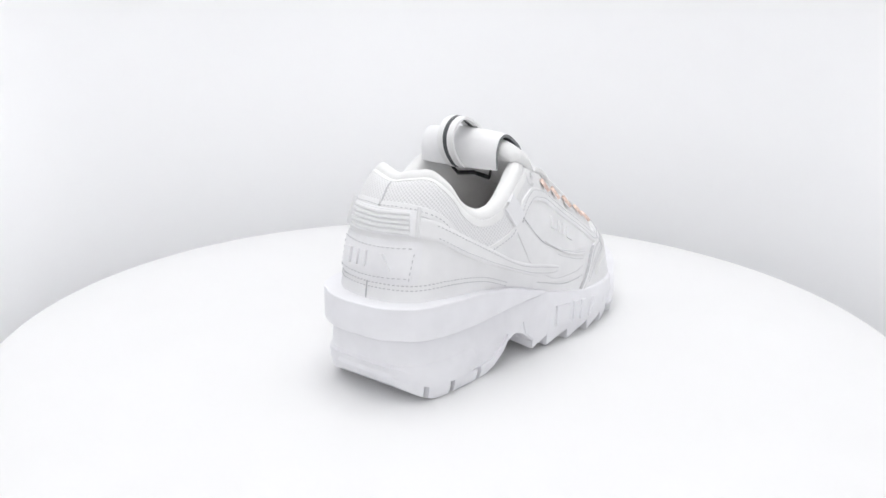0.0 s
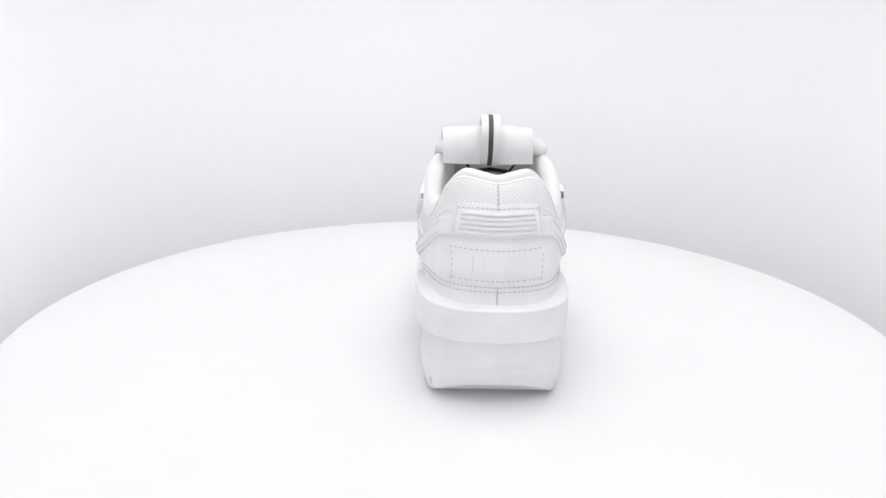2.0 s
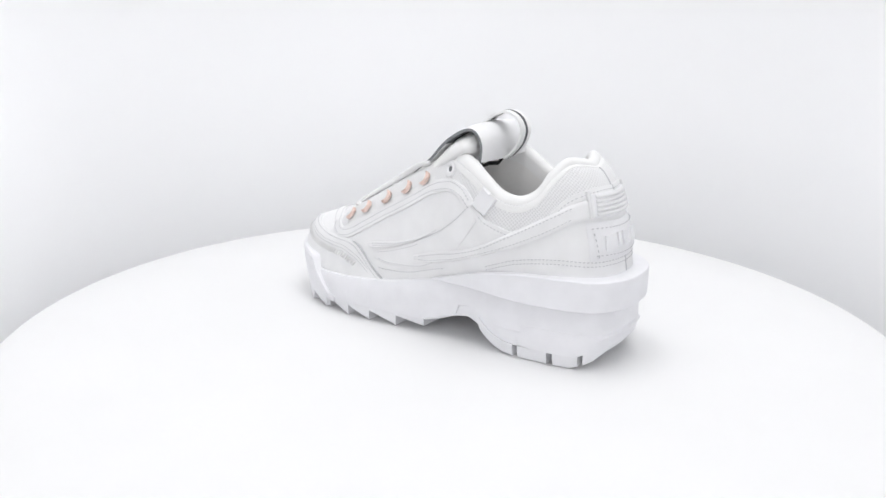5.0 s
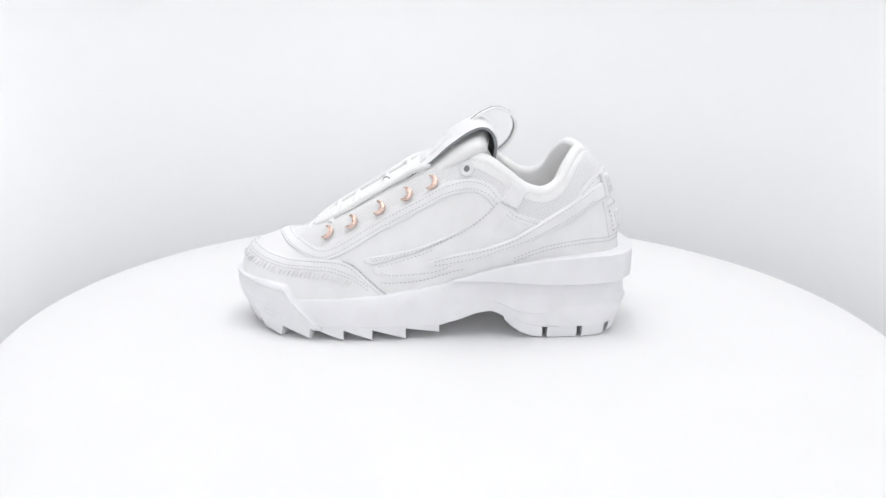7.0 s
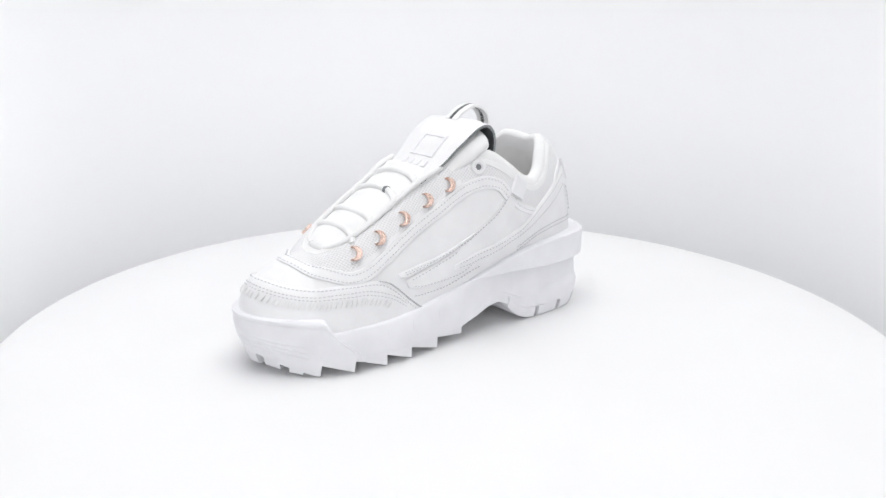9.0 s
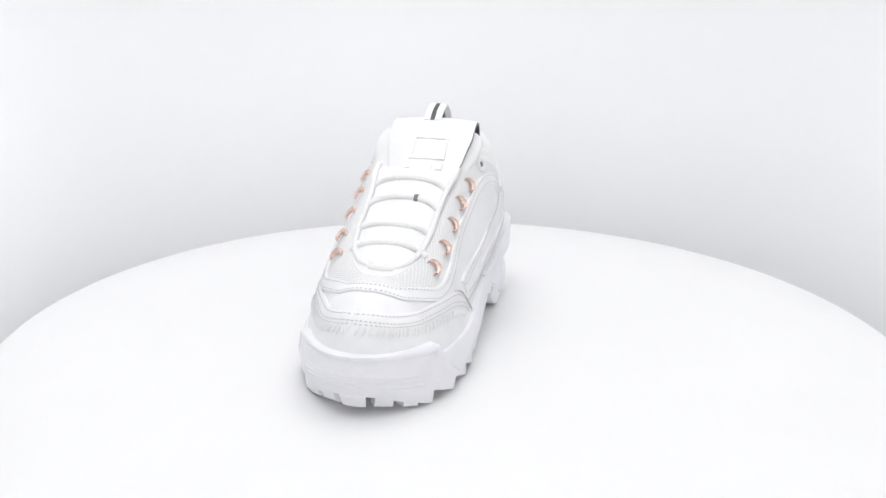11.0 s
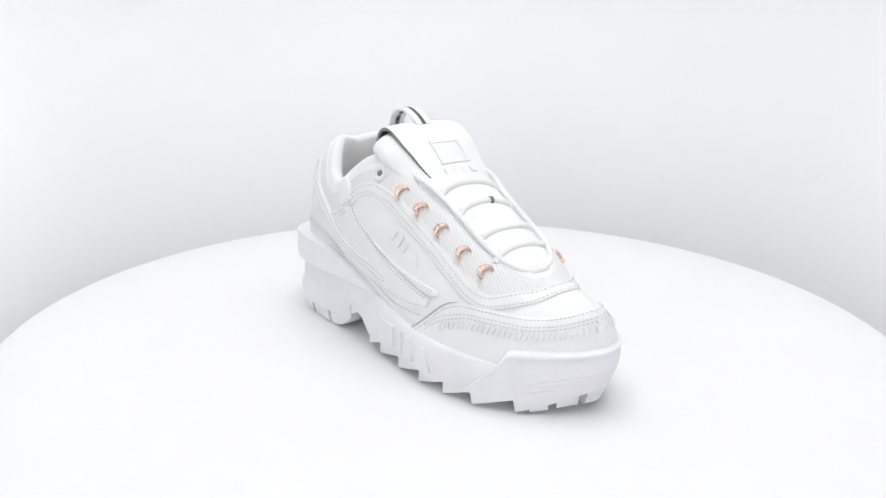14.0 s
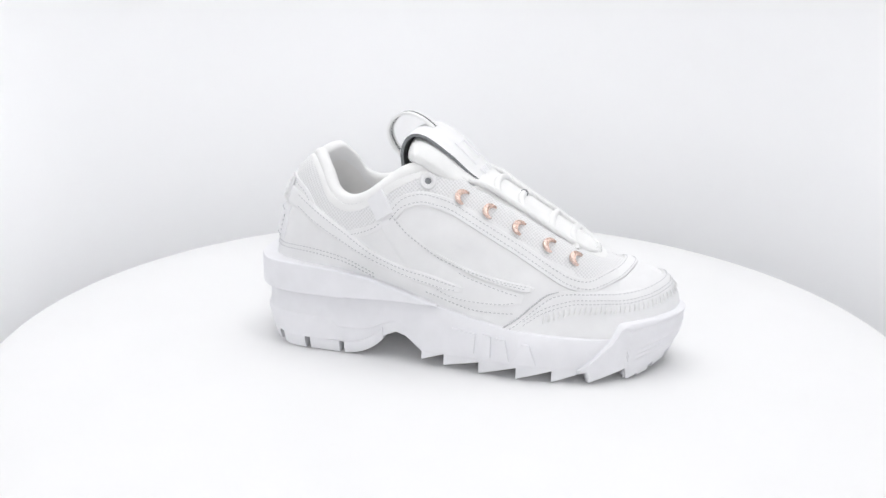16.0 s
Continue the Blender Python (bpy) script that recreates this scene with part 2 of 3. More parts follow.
def sole(shoe):
    extra = [t + d for t in TEETH["A"] + TEETH["B"] for d in (-0.02, 0.02)]
    bm = bmesh.new()

    def body(side, y):
        lo, hi = sole_bottom(y, side), foxing_top(y)
        tuck = 0.0 if y > -40 else 1.5
        z9 = max(lo + 1.5, 9.5) if y > -20 else lo + 0.3 * (hi - lo)
        k = min(1, max(0, (y - 142) / 24)) * 6
        return [(-3.0 - k, lo), (-1.6 - k, lo + 0.6), (-1.5 - 0.5 * k, z9), (-0.4 - 0.5 * k, z9 + 0.7), (0.6 - tuck, lo + 0.6 * (hi - lo)), (-0.2 - tuck, hi - 2.2), (-1.2 - tuck, hi - 0.6), (-3.0 - tuck, hi), (-12, hi)]
    rim_loft(bm, stations(-140, 173, 3.0, extra), body)
    part("midsole", bm, RUBBER, shoe, "chunky white rubber midsole with saw-tooth forefoot", 30)
    # heel crease: a slightly proud lower layer of the heel block
    bm = bmesh.new()

    def low(side, y):
        t = min(1, max(0, (-60 - y) / 22))
        lo = sole_bottom(y)
        k = 3.5 * min(1, max(0, (-128 - y) / 9))
        return [(-4 - k, lo + 0.5), (0.9 * t - k - 4 * (1 - t), lo + 1.5), (1.6 * t - 0.4 * k - 4 * (1 - t), lo + 8), (1.2 * t - 4 * (1 - t), max(22, lo + 9)), (-0.6 * t - 4 * (1 - t), max(25.5, lo + 11)), (-6, 28)]
    rim_loft(bm, stations(-140, -54, 3.0), low)
    part("heel_block", bm, RUBBER, shoe, "", 30)
    # tread lugs under the heel
    for lo, hi in ((-139.5, -121.8), (-118.2, -100.2), (-95.8, -72.4), (-68.2, -38)):
        bm = bmesh.new()

        def lug(side, y, hi=hi):
            rise = float(np.interp(y, [-70, -60, -52, -46, -41, -38], [0, 1.0, 3.8, 7.5, 11.5, 15])) + float(np.interp(y, [-140, -132, -122, -113], [12, 8.5, 3, 0])) - LIFT
            k = 3.5 * min(1, max(0, (-128 - y) / 9))
            return [(-3.4 - 1.3 * k, rise), (-1.6 - 1.3 * k, rise + 0.5), (0.2 - 0.8 * k, rise + 7.0), (0.0 - 0.5 * k, rise + 9.5)]
        rim_loft(bm, stations(lo, hi, 2.0), lug)
        part("tread_lug", bm, RUBBER, shoe)
    # small lugs along the toe's lower edge
    toe = np.vstack([EDGE["B"][EDGE["B"][:, 1] > 139], EDGE["A"][EDGE["A"][:, 1] > 138][::-1]])
    toe = spline(toe[::6], 400)
    for lo_f, hi_f in ((0.06, 0.17), (0.215, 0.36), (0.41, 0.61), (0.665, 0.80), (0.85, 0.95)):
        seg = toe[int(400 * lo_f):int(400 * hi_f):6]
        bm = bmesh.new()
        rows = []
        for i in range(len(seg)):
            t = seg[min(i + 1, len(seg) - 1)] - seg[max(i - 1, 0)]
            t = t / np.linalg.norm(t)
            out = np.array((-t[1], t[0]))
            out = out if out @ (seg[i] - np.array((0, 120))) > 0 else -out
            lo = float(np.interp(seg[i][1], [139, 146, 154, 160, 166, 173], [-0.8, 0.3, 1.4, 2.6, 3.4, 4.0]))
            k = min(1, max(0, (seg[i][1] - 142) / 24))
            rows.append([(*(seg[i] + out * o), lo + h) for o, h in ((-17, 0.3), (0.0 - 8.6 * k, 0), (0.9 - 8.0 * k, 0.8), (1.2 - 5.2 * k, 8.0), (0.2 - 4.6 * k, 10.5), (-17, 10.5))])
        vs = grid(bm, rows, wrap=True)
        for r in (vs[0], vs[-1]):
            bm.faces.new(r)
        part("tread_lug", bm, RUBBER, shoe, "", 30)
    # raised band round the heel
    bm = bmesh.new()

    def band(side, y):
        t = min(1, max(0, (4 - y) / 26))
        top = float(np.interp(y, [-140, -110, -73, -46, -26, -3, 4], [66, 66.5, 64.5, 60.5, 55.5, 48, 46.2]))
        bot = float(np.interp(y, [-140, -100, -74, -47, -26, 4], [44.5, 44, 43.8, 45.5, 46.5, 45.5]))
        o = 1.0 + 3.4 * t
        return [(-6, bot + 0.5), (o - 0.4, bot), (o, bot + 0.4), (o + 0.1, (bot + top) / 2), (o - 0.1, top - 0.6), (o - 0.7, top), (-14, top + 0.4)]
    rim_loft(bm, stations(-140, 4, 2.5), band)
    part("heel_band", bm, RUBBER, shoe, "smooth raised rubber band round the heel", 28)
    # toe bumper
    bm = bmesh.new()
    ys = [y for y in stations(104, 173, 1.5)]

    def bumper(side, y):
        # slanted rear edge: the bumper's rear starts low and far back, its top further forward
        lo = sole_bottom(y, side) + 1.0
        full = 40 + 4 * max(0, (y - 131) / 42)
        top = float(np.interp(y, [104, 108, 126, 131, 133], [9, 12, 30, 39, full])) if y < 133 else full
        t = min(1, max(0, (y - 104) / 5))
        g = lambda f: lo + (top - lo) * f
        o = 0.6 + 2.2 * t
        lip = 1.4 if y > 133 else 0.0
        rib = 1.0 * min(1, max(0, (y - 128) / 22))
        k = min(1, max(0, (y - 142) / 24))
        return [(-9, lo), (o - 1.8 - 6 * k, lo), (o - 0.9 - 2.5 * k, g(0.25)), (o - 0.75 - 2.0 * k - rib, g(0.29)), (o - 0.6 - 1.7 * k, g(0.33)), (o - 0.5 - 1.3 * k - rib, g(0.38)), (o - 0.4 - 1.0 * k, g(0.42)), (o - 0.35 - 0.7 * k - rib, g(0.47)), (o - 0.25 - 0.5 * k, g(0.52)), (o - 0.2 - 0.2 * k - 0.6 * rib, g(0.57)), (o - 0.1, g(0.66)), (o - 0.2, g(0.76)), (o - 0.3 - 0.5 * lip, g(0.86)), (o + 0.1, g(0.89)), (o + 0.4, g(0.92)), (o + 0.2, g(0.96)), (o - 1.2, g(0.995)), (-9, g(1.0))]
    rim_loft(bm, ys, bumper)
    part("toe_bumper", bm, RUBBER, shoe, "ridged white rubber toe bumper", 40)


# ---- the shoe: upper ----
# rows from heel to toe: outline at the sole (x outer, x inner, y, z) and edge of the opening (x, y, z)
HEEL_RIBS = [((0, 0, -134, 57), (0, -104, 143.5)), ((20, -20, -131, 57), (12, -101.5, 145.5)), ((35, -35, -120, 57), (24, -95, 146)),
        ((42, -42, -105, 57), (33, -87, 137)), ((44.5, -45, -88, 57), (39.5, -79, 124)), ((46, -46.5, -68, 56), (44.5, -67, 117.5)),
        ((47.5, -47, -50, 54), (48, -53, 120)), ((49, -47, -34, 50), (48.5, -38, 129.5)), ((51, -48, -18, 46), (45.5, -21, 139.5)),
        ((52, -47, -2, 42), (37, -3, 143))]
TOE_RIBS = [((55, -48, 18, 38), (32, 15, 134)), ((58, -49, 40, 34), (29.5, 40, 119)), ((59.5, -51, 62, 31), (28, 62, 107)),
        ((58, -52, 85, 29), (26, 85, 94)), ((53.5, -49, 106, 28), (22, 105, 83)), ((48, -45, 121, 28), (12, 116, 77)),
        ((41, -40, 135, 29), (0, 120, 75.5)), ((30, -32, 152, 31), (0, 137, 73)), ((14, -19, 166, 34), (0, 156, 66)),
        ((-3, -3, 171, 36), (0, 166, 55))]
RIBS = HEEL_RIBS + TOE_RIBS
NR = 141


def by_rib(points, n):
    """Catmull-Rom through the rows, n samples evenly by row (not by length)."""
    P = [np.array(p, float) for p in points]
    P = [P[1] * np.array((-1, 1, 1))] + P + [2 * P[-1] - P[-2]]
    out = []
    for s in np.linspace(0, len(P) - 3 - 1e-9, n):
        i, t = int(s) + 1, s - int(s)
        a, b, c, d = P[i - 1:i + 3]
        out.append(0.5 * (2 * b + (c - a) * t + (2 * a - 5 * b + 4 * c - d) * t * t + (3 * b - a - 3 * c + d) * t ** 3))
    return np.array(out)


FOOT = {"B": by_rib([(b[0], b[2], b[3]) for b, t in RIBS], NR), "A": by_rib([(b[1], b[2], b[3]) for b, t in RIBS], NR)}
RIM = {"B": by_rib([t for b, t in RIBS], NR), "A": by_rib([(-t[0], t[1], t[2]) for b, t in RIBS], NR)}
for s_ in "AB":
    RIM[s_][:, 2] -= np.interp(np.arange(NR), [0, 50, 66, 74, 80], [4.5, 4.5, 4, 1, 0])
    RIM[s_][int((NR - 1) * 16 / 19):, 0] = 0.0
FULL = np.interp(np.linspace(0, 19, NR), [0, 3, 9, 14, 16, 19], [0.7, 0.65, 0.66, 0.74, 0.85, 0.9])


SWELL = np.interp(np.linspace(0, 19, NR), [3, 5, 6.5, 9.5, 11.5], [0, 2, 5.5, 5.5, 0])


def skin(side, i, v):
    """A point of the upper's outer skin at row i, v from the sole (0) to the opening (1)."""
    b, t = FOOT[side][i], RIM[side][i]
    th = v * math.pi / 2
    h = FULL[i] * math.cos(th) + (1 - FULL[i]) * (1 - math.sin(th))
    swell = SWELL[i] * math.sin(math.pi * math.sin(th)) * (1 if side == "B" else -1)
    return np.array((swell + t[0] + (b[0] - t[0]) * h, t[1] + (b[1] - t[1]) * h, b[2] + (t[2] - b[2]) * math.sin(th)))


# line that parts the cloth (above) from the leather (below), by length y: height z
PART_Y = [-140, -112, -104, -97, -87, -74, -61, -38, -28, -20, -10, 0, 13, 32, 58, 77, 96, 109, 118, 126, 135]
PART_Z = [126, 125, 122, 117, 101, 93, 94, 103, 115, 122, 125, 125, 121.5, 110.5, 95.5, 84, 74, 68, 67.5, 70, 74.5]
SKIN_TREE = None


def upper(shoe):
    global SKIN_TREE
    bm = bmesh.new()
    layer = bm.loops.layers.uv.new("cloth")
    vv = np.linspace(0, 1, 29)
    tree_v, tree_f = [], []
    for side in "AB":
        rows = [[skin(side, i, v) for v in vv] for i in range(NR)]

        def which(i, j, rows=rows):
            p = (np.array(rows[i][j]) + np.array(rows[i + 1][j + 1])) / 2
            return 1 if p[1] < 140 and p[2] > np.interp(p[1], PART_Y, PART_Z) else 0
        A = np.array(rows)
        run = np.concatenate([[0], np.cumsum(np.linalg.norm(np.diff(A[:, 18], axis=0), axis=1))])
        rise = np.concatenate([np.zeros((NR, 1)), np.cumsum(np.linalg.norm(np.diff(A, axis=1), axis=2), axis=1)], axis=1)
        rise += A[:, :1, 2]
        grid(bm, rows, mat=which, uv=(layer, lambda i, j, run=run, rise=rise: (run[i] * U, rise[i, j] * U)))
        k = len(tree_v)
        tree_v += [Vector(p) for r in rows for p in r]
        m = len(vv)
        for i in range(NR - 1):
            for j in range(m - 1):
                q = (k + i * m + j, k + (i + 1) * m + j, k + (i + 1) * m + j + 1, k + i * m + j + 1)
                tree_f.append(q if side == "B" else q[::-1])
    SKIN_TREE = BVHTree.FromPolygons(tree_v, tree_f)
    part("upper", bm, [LEATHER, NET], shoe, "white leather upper with mesh collar and eyestay", 60)
    # lining with a padded, rounded collar edge
    bm = bmesh.new()
    last = int((NR - 1) * 16 / 19)
    for side in "AB":
        s = 1 if side == "B" else -1
        rows = []
        for i in range(last + 1):
            p, lo = RIM[side][i], FOOT[side][i]
            y = p[1]
            d = RIM[side][min(i + 1, NR - 1)] - RIM[side][max(i - 1, 0)]
            nrm = np.array((-d[1], d[0], 0)) * s
            if i < 8:
                f = i / 8
                nrm = nrm / (np.linalg.norm(nrm) + 1e-9) * f + np.array((-p[0] * 0.03, 1, 0)) * (1 - f)
            nrm = nrm / (np.linalg.norm(nrm) + 1e-9)
            if i > last - 12:
                f = (i - (last - 12)) / 12
                nrm = nrm * (1 - f) + np.array((0, -1, 0)) * f
            w = float(np.interp(i, [0, 20, 40, 58, 66, 76, last], [9, 9.5, 11.5, 13, 11, 3, 2]))
            row = []
            for a in np.linspace(0, math.pi, 9):
                row.append(p + nrm * (w / 2) * (1 - math.cos(a)) + np.array((0, 0, 0.55 * w * math.sin(a) - 0.3)))
            deep = np.array((lo[0] * 0.72, lo[1] * 0.9, 62.0))
            inner = row[-1]
            for f in np.linspace(0.12, 1, 8):
                row.append(inner * (1 - f) + deep * f + nrm * 2.0 * math.sin(f * math.pi))
            rows.append(row)
        grid(bm, rows, mat=lambda i, j: 0 if j < 9 else 1)
    part("collar_lining", bm, [COLLAR, LINING], shoe, "padded white cloth collar with pale grey lining", 70)
    # footbed
    bm = bmesh.new()
    rows = []
    for y in np.linspace(-126, 110, 40):
        a, b = edge("A", y, -14), edge("B", y, -14)
        rows.append([(a[0] * (1 - f) + b[0] * f, a[1] * (1 - f) + b[1] * f, 61 - 6 * math.sin(f * math.pi)) for f in np.linspace(0, 1, 9)])
    grid(bm, rows)
    part("insole", bm, LINING, shoe)


def snap(p, lift=0.0):
    hit, nrm, _, _ = SKIN_TREE.find_nearest(Vector(p))
    mid = Vector((0, min(max(p[1], -85), 110), 62))
    if nrm.dot(hit - mid) < 0:
        nrm = -nrm
    return hit + nrm * lift, nrm


def on_skin(points, n, lift=0.0):
    return [snap(p, lift) for p in spline(points, n)]


def ribbon(bm, points, width, height, n=48, sink=0.6):
    """A flat strip with rounded edges that lies on the upper along a curve; width may vary along it."""
    pts = on_skin(points, n)
    rows = []
    for i, (p, nrm) in enumerate(pts):
        t = (pts[min(i + 1, n - 1)][0] - pts[max(i - 1, 0)][0]).normalized()
        side = nrm.cross(t).normalized()
        w = (width(i / (n - 1)) if callable(width) else width) / 2
        row = []
        for f, h in ((-1, -sink), (-1, height * 0.55), (-0.93, height * 0.9), (-0.5, height), (0, height), (0.5, height), (0.93, height * 0.9), (1, height * 0.55), (1, -sink)):
            q, m = snap(p + side * f * w)
            row.append(q + m * h)
        rows.append(row)
    vs = grid(bm, rows)
    for r in (vs[0], vs[-1]):
        bm.faces.new(r)


def sheet(bm, low, high, height, n=60, m=10, sink=0.5):
    """A raised panel on the upper between two curves."""
    a, b = spline(low, n), spline(high, n)
    rows = []
    for i in range(n):
        row = []
        for j in range(m):
            f = j / (m - 1)
            q, nrm = snap(a[i] * (1 - f) + b[i] * f)
            if j == 0:
                row.append(q - nrm * sink)
            row.append(q + nrm * height * (0.6 if j in (0, m - 1) or i in (0, n - 1) else 1))
            if j == m - 1:
                row.append(q - nrm * sink)
        rows.append(row)
    vs = grid(bm, rows)
    for r in (vs[0], vs[-1]):
        bm.faces.new(r)


def stitches(bm, points, lift, pitch=2.8, length=1.75, thick=0.65, across=False, tall=0.42):
    """A row of single stitches along a curve on the upper."""
    c = spline(points, 400)
    total = float(np.sum(np.linalg.norm(np.diff(c, axis=0), axis=1)))
    n = max(2, int(total / pitch))
    pts = on_skin(points, n, lift)
    for i in range(n - 1):
        p, nrm = pts[i]
        if across and abs(p[0]) < 1.6:
            continue
        t = (pts[i + 1][0] - p).normalized()
        s = nrm.cross(t).normalized()
        if across:
            t, s = (s + t * 0.35).normalized(), t
        a, b = p - t * length / 2, p + t * length / 2
        row = []
        for q, k in ((a, 0.3), (p, 1.0), (b, 0.3)):
            row.append([q - s * thick * 0.5 - nrm * 0.3, q - s * thick * 0.3 + nrm * tall * k, q + s * thick * 0.3 + nrm * tall * k, q + s * thick * 0.5 - nrm * 0.3])
        grid(bm, row)


def plate(bm, quad, at, height, n=5):
    """A low raised plate with bevelled edges; quad: four corners in the surface's own two measures, at(u, v, lift): a point."""
    q = [np.array(c, float) for c in quad]
    rows = []
    for i in np.linspace(0, 1, n):
        lo, hi = q[0] * (1 - i) + q[1] * i, q[3] * (1 - i) + q[2] * i
        row = []
        for j in np.linspace(0, 1, n):
            u, v = lo * (1 - j) + hi * j
            row.append((u, v, height))
        row = [(*row[0][:2], -0.6)] + row + [(*row[-1][:2], -0.6)]
        rows.append(row)
    rows = [[(u, v, -0.6) for u, v, _ in rows[0]]] + rows + [[(u, v, -0.6) for u, v, _ in rows[-1]]]
    grid(bm, [[at(u, v, h) for u, v, h in r] for r in rows])


def both(points, s):
    """The curve mirrored for the inner (s = -1) side."""
    return [(p[0] * s, p[1], p[2]) for p in points]


def across(points):
    """A curve of the outer side carried over the middle and back along the inner side."""
    return points + both(points[:-1], -1)[::-1]


def overlays(shoe):
    # toe guard, one piece round the toe
    cap = across([(60, 49, 33), (58, 60, 41), (53, 78, 57), (50, 90, 62), (45, 107, 62), (37, 126, 62), (25, 145, 63.5), (11, 156, 66), (0, 159, 67)])
    foot = across([(62, 49, 29), (62, 60, 27), (60, 80, 26), (57, 95, 26), (53, 112, 26), (44, 133, 27), (32, 152, 29), (16, 167, 32), (0, 173, 34)])
    bm = bmesh.new()
    sheet(bm, foot, cap, 2.0, 150, 12)
    guard = part("toe_guard", bm, LEATHER, shoe, "white leather toe guard with zigzag stitching")
    for s in (1, -1):
        bm = bmesh.new()
        ribbon(bm, both([(61, 48.6, 31), (60, 51, 34.5), (57, 62, 43), (53, 78, 57.6), (51, 88, 61.8)], s), lambda f: np.interp(f, [0, 0.85, 1], [1.0, 0.9, 0.4]), 2.0, 40)
        part("guard_edge", bm, EDGING, guard, "grey cut leather edge, darkened for its shadow line")
    line = across([(58, 66, 39), (56, 79, 48), (51, 97, 53.5), (46, 112, 53.5), (38, 134, 54), (26, 151, 56), (12, 161, 58.5), (0, 164, 60)])
    for shift, args in (((1.0, -2.6, cap), {}), ((0, 2.4, line), {}), ((0, -0.4, line), {}), ((0, -5.0, line[1:-1]), dict(pitch=3.6, length=5.0, thick=1.6, tall=0.95, across=True))):
        bm = bmesh.new()
        stitches(bm, [(p[0], p[1] + shift[0], p[2] + shift[1]) for p in shift[2]], 2.6 if args else 2.0, **args)
        part("stitching", bm, CORD if args else THREAD, shoe)
    # trim along the eyestay, from one tab forward round the throat to the other
    stay = across([(50, -30, 108), (50, -22, 117), (49, -10, 120.8), (49, 1, 119.5), (49, 13, 116), (49, 32, 105.5), (49, 58, 91), (49, 77, 79.5), (48, 94, 69.5), (43.5, 106.5, 65.5), (36, 115, 66.5), (23, 126, 70), (10, 132.8, 72.4), (0, 134.8, 72.8)])
    bm = bmesh.new()
    ribbon(bm, stay, 9.5, 1.5, 190)
    part("eyestay_trim", bm, LEATHER, shoe)
    for d in (2.7, -2.7):
        bm = bmesh.new()
        stitches(bm, [(p[0], p[1] - d * 0.9 * max(0, min(1, (p[1] - 100) / 30)), p[2] + d) for p in stay], 1.5)
        part("stitching", bm, THREAD, shoe)
    for s in (1, -1):
        # stripes on the side: one from the tab that forks into two prongs, one from the heel strap
        def row(*yz):
            return both([(52, y, z) for y, z in yz], s)
        bm = bmesh.new()
        sheet(bm, row((-39, 104), (-29, 87), (-9, 63), (19, 50.5), (48, 48.4), (63, 51.5)), row((-30, 110), (-16, 96), (5.6, 81.5), (27, 69.5), (48, 62), (65, 57.8)), 1.1, 70)
        fork = part("side_stripe", bm, LEATHER, shoe)
        bm = bmesh.new()
        sheet(bm, row((2, 83.7), (8, 80.2), (27, 70.4), (48, 63.2), (63, 59.8), (70.5, 60.8)), row((2, 84.7), (8, 81.6), (27, 73.4), (48, 67.9), (65, 65.3), (71.5, 63.6)), 1.6, 50, 8)
        part("prong", bm, LEATHER, fork)
        bm = bmesh.new()
        sheet(bm, both([(22, -114, 107), (33, -102, 102.5), (43, -85, 92), (49, -62, 81), (52, -43, 73.5), (52, -16, 63.5), (52, 6, 58), (52, 22.5, 57)], s), both([(22, -114, 121), (33, -102, 116), (43, -85, 105.5), (49, -62, 92.5), (52, -39, 80), (52, -17, 72.5), (52, 5, 67), (52, 22.5, 61)], s), 2.2, 70)
        part("side_stripe", bm, LEATHER, shoe)
        bm = bmesh.new()
        stitches(bm, row((-29, 107.5), (-15, 93.5), (6.5, 79.8), (27, 71.6), (48, 66.2), (68, 63.5)), 1.4)
        stitches(bm, row((26, 72.1), (34, 69.6), (48, 65), (67, 61.6)), 1.6)
        stitches(bm, row((20, 70.4), (27, 67.2), (48, 60), (62, 56.6)), 1.1)
        stitches(bm, row((2, 59), (19, 52.6), (48, 50.4), (60, 52.6)), 1.1)
        stitches(bm, both([(33, -102, 113.2), (43, -85, 102.8), (49, -62, 90), (52, -39, 77.8), (52, -17, 70.3), (52, 5, 64.8), (52, 19, 61)], s), 2.2)
        stitches(bm, both([(33, -102, 105.2), (43, -85, 94.6), (49, -62, 83.5), (52, -43, 75.8), (52, -16, 65.8), (52, 6, 60.2), (52, 19, 58.8)], s), 2.2)
        stitches(bm, row((-4, 54.5), (7, 51.6), (28, 45.6), (49, 44), (60, 44.6)), 0.2)
        stitches(bm, both([(2, -131, 77), (30, -122, 77), (45, -97, 77.5), (52, -69, 73), (53, -42, 63)], s), 0.2)
        stitches(bm, both([(2, -131, 74), (30, -122, 74), (45, -97, 74.5), (52, -69, 70), (53, -42, 60)], s), 0.2)
        part("stitching", bm, THREAD, shoe)
        # edge of the heel counter below the mesh collar
        bm = bmesh.new()
        rim_line = both([(1, -116, 124), (14, -113, 124), (26, -105, 121), (35, -97, 114.5), (42, -87, 100), (47, -74, 91.5), (50, -61, 91.5), (52, -44, 97.5), (52, -37, 103)], s)
        ribbon(bm, rim_line, 6.0, 1.2, 60)
        part("counter_trim", bm, LEATHER, shoe)
        bm = bmesh.new()
        stitches(bm, rim_line, 1.2)
        part("stitching", bm, THREAD, shoe)
        # satin tab over the top of the stripe
        bm = bmesh.new()
        back = 0 if s > 0 else -4
        ribbon(bm, both([(52, -46 + back, 125), (52, -41 + back, 118.5), (52, -34 + back, 107)], s), 13.5, 2.8, 16)
        part("tab", bm, GLOSSY, shoe, "smooth satin tab")
        # smooth cloth cuff below the collar's edge
        bm = bmesh.new()
